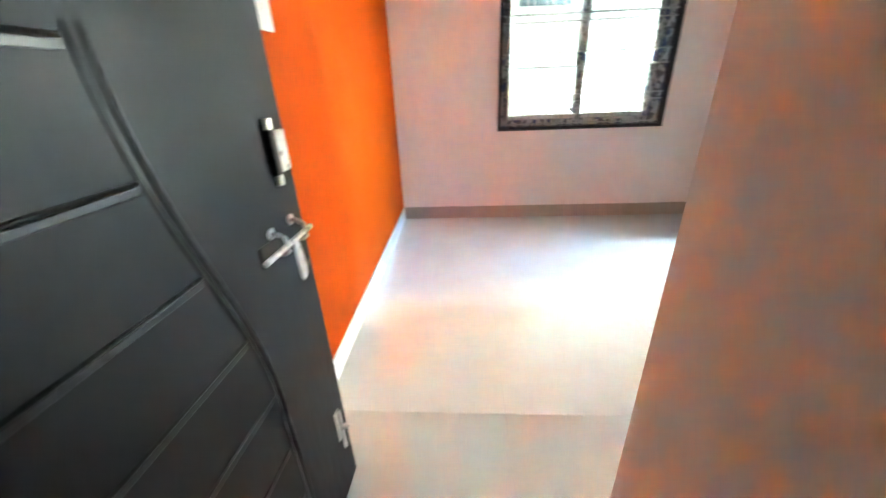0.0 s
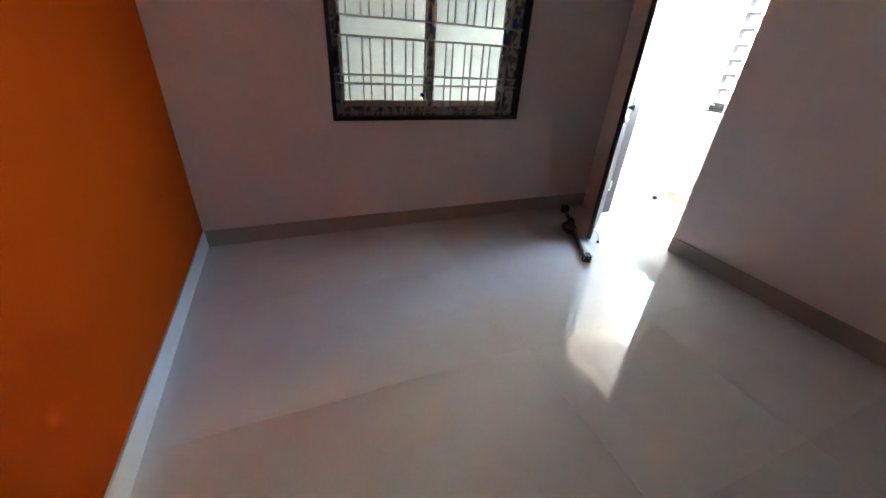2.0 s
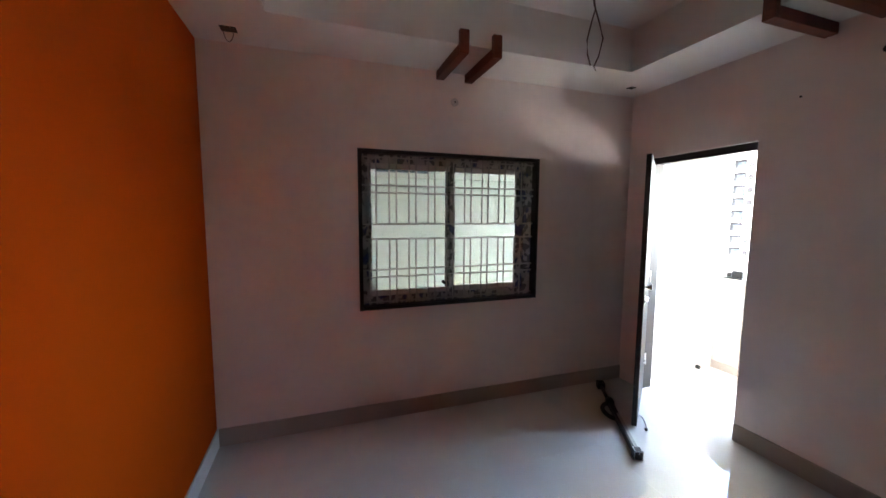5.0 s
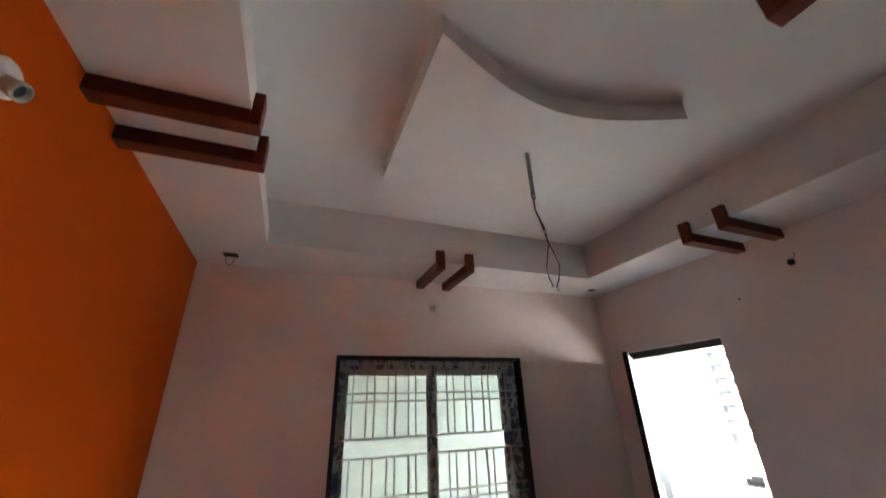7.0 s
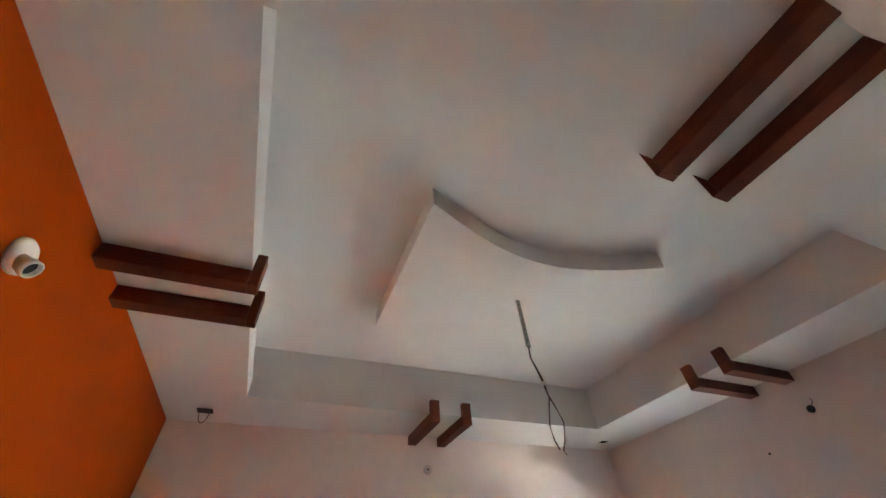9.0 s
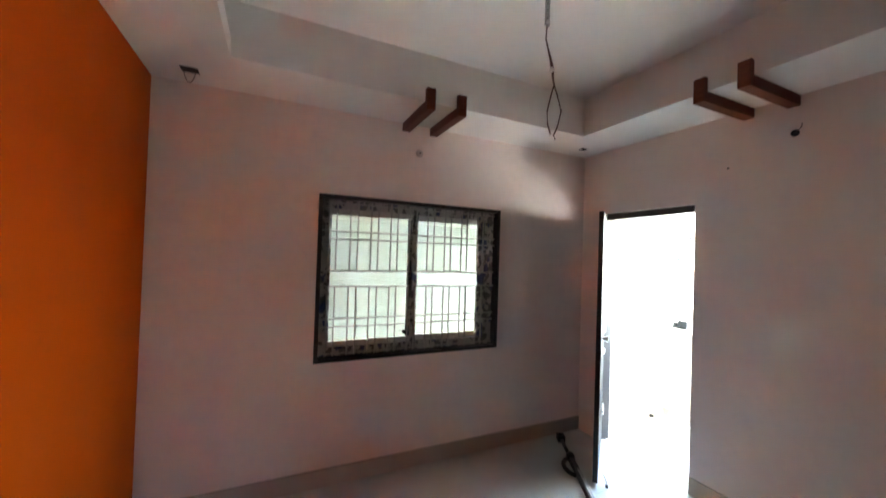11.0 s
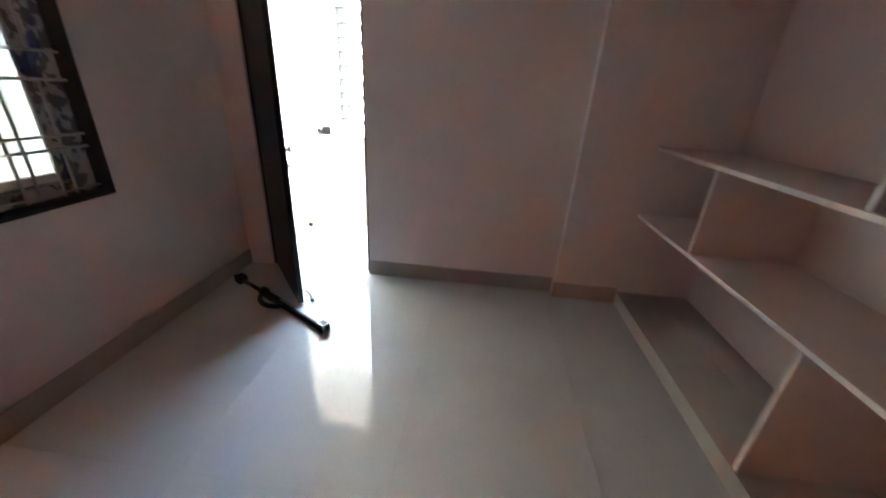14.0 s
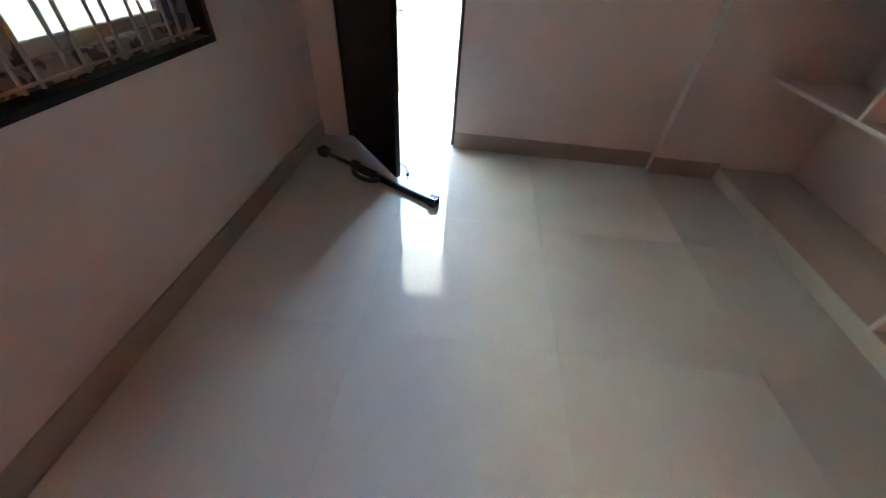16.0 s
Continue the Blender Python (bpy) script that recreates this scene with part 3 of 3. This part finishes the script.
wall_cap(pose(1.70, NORTH, 2.44, 90, 0, 0), 0.03, "small round off-white cover plate high on the wall", "cover_plate", M_GREY)
# wall not pierced here: a dark cap paints the conduit's inside
hole = wall_cap(pose(EAST, 1.70, 2.436, 0, -90, 0), 0.02, "round conduit hole, its dark inside painted on a cap, with a stub of wire", "conduit_hole", M_DARK)
part("wire", tube(bmesh.new(), [(0.0, 0, 0.01), (0.01, -0.02, 0.02), (0.03, -0.035, 0.012), (0.05, -0.03, 0.006)], 0.002), M_WIRE, hole)
nail = thing("nail", pose(EAST, 2.041, 2.296, 0, -90, 0), "small dark nail in the wall", "nail")
part("head", lathe(bmesh.new(), [(0.003, 0), (0.003, 0.01), (0.006, 0.01), (0.006, 0.013)], Matrix(), 10), M_DARK, nail)


def soffit_hole(x, y, w, loop):
    h = thing("light_opening", pose(x, y, SOFFIT), "dark square plate painted as the shade of a downlight cut-out, with bare wire" if loop else "small dark plate painted as the shade of a downlight cut-out", "ceiling opening", "cut-outs for downlights")
    # the soffit is uncut; a near-black plate paints the dark inside
    part("opening", bm_box(-w / 2, w / 2, -w * 0.42, w * 0.42, -0.003, -0.0005), M_DARK, h)
    if loop:
        pts = [(-0.03 + 0.06 * k / 8, 0.0, -0.002 - 0.07 * math.sin(math.pi * k / 8) ** 0.6) for k in range(9)]
        part("wire", tube(bmesh.new(), pts, 0.0022), M_WIRE, h)


soffit_hole(0.223, 3.106, 0.085, True)
soffit_hole(3.21, 3.096, 0.06, False)

sw = thing("switchboard", pose(0, 0.99, 1.51), "white plastic switch plate on the orange wall", "switch")
part("plate", bm_box(0, 0.012, -0.10, 0.09, 0, 0.13, 0.004), M_PLASTIC, sw)
for k in range(4):
    part("rocker", bm_box(0.012, 0.016, -0.085 + 0.042 * k, -0.055 + 0.042 * k, 0.04, 0.09, 0.002), M_PLASTIC, sw)

# ---- outside ----
structure("ground", bm_box(-400, 600, -500, 500, -9.2, -9.0), M_GROUND, "dusty open ground far below", "ground")
structure("balcony_floor", bm_box(OUTER, 4.85, -1.5, 3.2, -0.15, -0.004), M_GROUT, "cream tiled balcony floor partly in sun", "balcony floor")
structure("balcony_parapet", bm_box(4.57, 4.7, -1.5, 3.2, -0.004, 0.96, 0.01), M_OUT, "cream painted balcony parapet", "parapet")
# above the balcony slab this wall is an unseen addition that blocks light
structure("balcony_side_wall", bm_box(OUTER, 4.7, 3.2, 3.35, -0.15, 13.0, 0.005), M_OUT, "cream painted side wall of the balcony, carried up unseen to shade the lane", "wall")
structure("balcony_roof", bm_box(OUTER, 4.75, -1.5, 3.198, 2.22, 2.38, 0.005), M_OUT, "cream painted slab over the balcony", "balcony roof")
structure("baseboard_balcony", bm_box(OUTER, 4.558, 3.188, 3.2, 0, 0.085, 0.002), M_SKIRT, "cream tile skirting of the balcony", "skirting")
structure("baseboard_parapet", bm_box(4.558, 4.57, -1.5, 3.2, 0, 0.085, 0.002), M_SKIRT, "cream tile skirting of the parapet", "skirting")
dr = thing("drain", pose(4.35, 3.188, 0.004), "small dark drain outlet at the foot of the balcony wall", "drain")
part("pipe", rod(bmesh.new(), (0, -0.03, 0.03), (0, 0.004, 0.03), 0.02, 16), M_DARK, dr)
br = thing("rail_bracket", pose(4.62, 3.06, 0.96), "dark grey metal bracket on the parapet", "bracket")
part("plate", bm_box(-0.05, 0.05, -0.09, 0.09, 0, 0.012, 0.002), M_BLACK, br)
part("stub", bm_box(-0.025, 0.025, -0.08, 0.02, 0.012, 0.085, 0.004), M_BLACK, br)
part("stub", bm_box(-0.02, 0.02, 0.03, 0.075, 0.012, 0.06, 0.004), M_BLACK, br)

structure("lower_storeys", bm_box(-10, 3.6, -6, 3.5, -9.0, -0.12), M_OUT, "plain painted storeys below the room", "building")
structure("west_rooms", bm_box(-10, -1.4, -6, 3.5, -0.12, 3.25), M_OUT, "plain painted walls of the rooms next door", "building")
structure("upper_storeys", bm_box(-10, 3.6, -6, 3.5, 3.25, 13), M_OUT, "plain painted storeys above the room", "building")
nb = thing("neighbour_house", pose(-10, 4.6, -9), "cream and white painted house wall across a narrow lane", "house")
part("wall", bm_box(0, 16, 0.0, 4, 0, 22), M_LANE, nb)
# added unseen slab across the lane's end, keeps sun and sky off its wall
part("lane_screen", bm_box(14.70, 14.88, -1.25, 0, 0, 20.0), M_LANE, nb)
part("band", bm_box(0, 16, -0.02, 0, 10.98, 11.0, 0.004), M_LANEC, nb, "cream painted band")
part("upper_wall", bm_box(0, 16, -0.008, 0, 11.0, 22), M_LANEC, nb, "cream painted upper wall")
wn_ = part("window", bm_box(11.29, 11.87, -0.03, -0.008, 11.04, 12.1, 0.005), M_TINT, nb, "blue-grey shuttered window")
part("pipe", rod(bmesh.new(), (10.85, -0.06, 0), (10.85, -0.06, 22), 0.05, 12), M_OUTW, nb, "white rainwater pipe")


def tower(m, label):
    t = thing("apartment_tower", m, label, "apartment building", "far apartment towers")
    part("wall", bm_box(0, 18, 0, 46, 0, 66), M_OUTW, t)
    for s, y in enumerate((8.5, 34.0)):
        # no real recess: its shade is a thin dark sheet on the wall
        part("recess_shade", bm_box(-0.05, 0.0, y - 1.6, y + 1.6, 0, 64), M_FARDARK, t, "flat dark strip painted as the shade of a balcony column")
        for k in range(21):
            z = 3 * k
            bal = part("balcony", bm_box(-1.2, -0.05, y - 1.7, y + 1.7, z, z + 0.2), M_OUTW, t)
            part("parapet", bm_box(-1.2, -1.1, y - 1.7, y + 1.7, z + 0.2, z + 0.75), M_OUTW, bal)
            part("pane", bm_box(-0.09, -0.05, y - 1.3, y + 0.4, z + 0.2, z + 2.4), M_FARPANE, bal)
    for y in (3.9, 5.6, 12.6, 22.0, 29.9, 31.4, 38.0):
        for k in range(21):
            part("window", bm_box(-0.06, 0.0, y - 0.6, y + 0.6, 3 * k + 1.0, 3 * k + 2.3), M_FARDARK, t)
    return t


tower(pose(97, 28, -9), "tall white apartment tower with stacked balconies, far off")

# ---- floor tiles ----
TILE, GAP = 0.845, 0.0006


def tile_mesh(name, w, d, mat):
    bm = bmesh.new()
    box(bm, 0, w, 0, d, -0.01, 0)
    top = [e for e in bm.edges if all(abs(v.co.z) < 1e-6 for v in e.verts)]
    bmesh.ops.bevel(bm, geom=top, offset=0.0003, segments=1, affect="EDGES")
    me = bpy.data.meshes.new(name)
    bmesh.ops.recalc_face_normals(bm, faces=bm.faces)
    bm.to_mesh(me)
    bm.free()
    me.materials.append(mat)
    return me


def lay(parent, x0, x1, y0, y1, ox, oy, mat, z=0.0):
    """Lays tiles over a rectangle, cut at its sides, on a grid through (ox, oy)."""
    kept = {}
    i0, i1 = math.floor((x0 - ox) / TILE), math.ceil((x1 - ox) / TILE)
    j0, j1 = math.floor((y0 - oy) / TILE), math.ceil((y1 - oy) / TILE)
    for i in range(i0, i1):
        for j in range(j0, j1):
            ax, bx = max(x0, ox + i * TILE), min(x1, ox + (i + 1) * TILE)
            ay, by = max(y0, oy + j * TILE), min(y1, oy + (j + 1) * TILE)
            if bx - ax < 0.01 or by - ay < 0.01:
                continue
            key = (round(bx - ax, 4), round(by - ay, 4))
            if key not in kept:
                kept[key] = tile_mesh("tile", key[0] - GAP, key[1] - GAP, mat)
            ob = new("tile", kept[key])
            ob.parent = parent
            ob.location = (ax + GAP / 2, ay + GAP / 2, z)


OX, OY = 0.82, 1.66
lay(floor, 0, EAST, -0.45, NORTH, OX, OY, M_TILE)
lay(floor, EAST, OUTER, DY0, DY1, OX, OY, M_TILE)
lay(floor, -1.25, 2.6, -3.05, -0.45, OX, OY, M_TILE)
lay(bpy.data.objects["plinth"], PW1, ALCOVE, BACK, SOUTH - 0.01, OX, OY, M_NICHE, PLINTH)
lay(bpy.data.objects["balcony_floor"], OUTER, 4.57, -1.5, 3.2, OUTER, 3.2, M_BALC)

# specks of paint and plaster left on the tiles
rng = random.Random(5)
bm = bmesh.new()
for k in range(26):
    x, y, r = rng.uniform(0.2, 3.2), rng.uniform(0.5, 3.1), rng.uniform(0.0015, 0.005)
    n = 6
    prism(bm, [(x + r * rng.uniform(0.6, 1.3) * math.cos(2 * math.pi * i / n), y + r * rng.uniform(0.6, 1.3) * math.sin(2 * math.pi * i / n)) for i in range(n)], 0.0, 0.0012)
tagged(part("paint_specks", bm, M_GREY), "dried specks of paint and plaster on the floor tiles", "specks", kind="stuff")
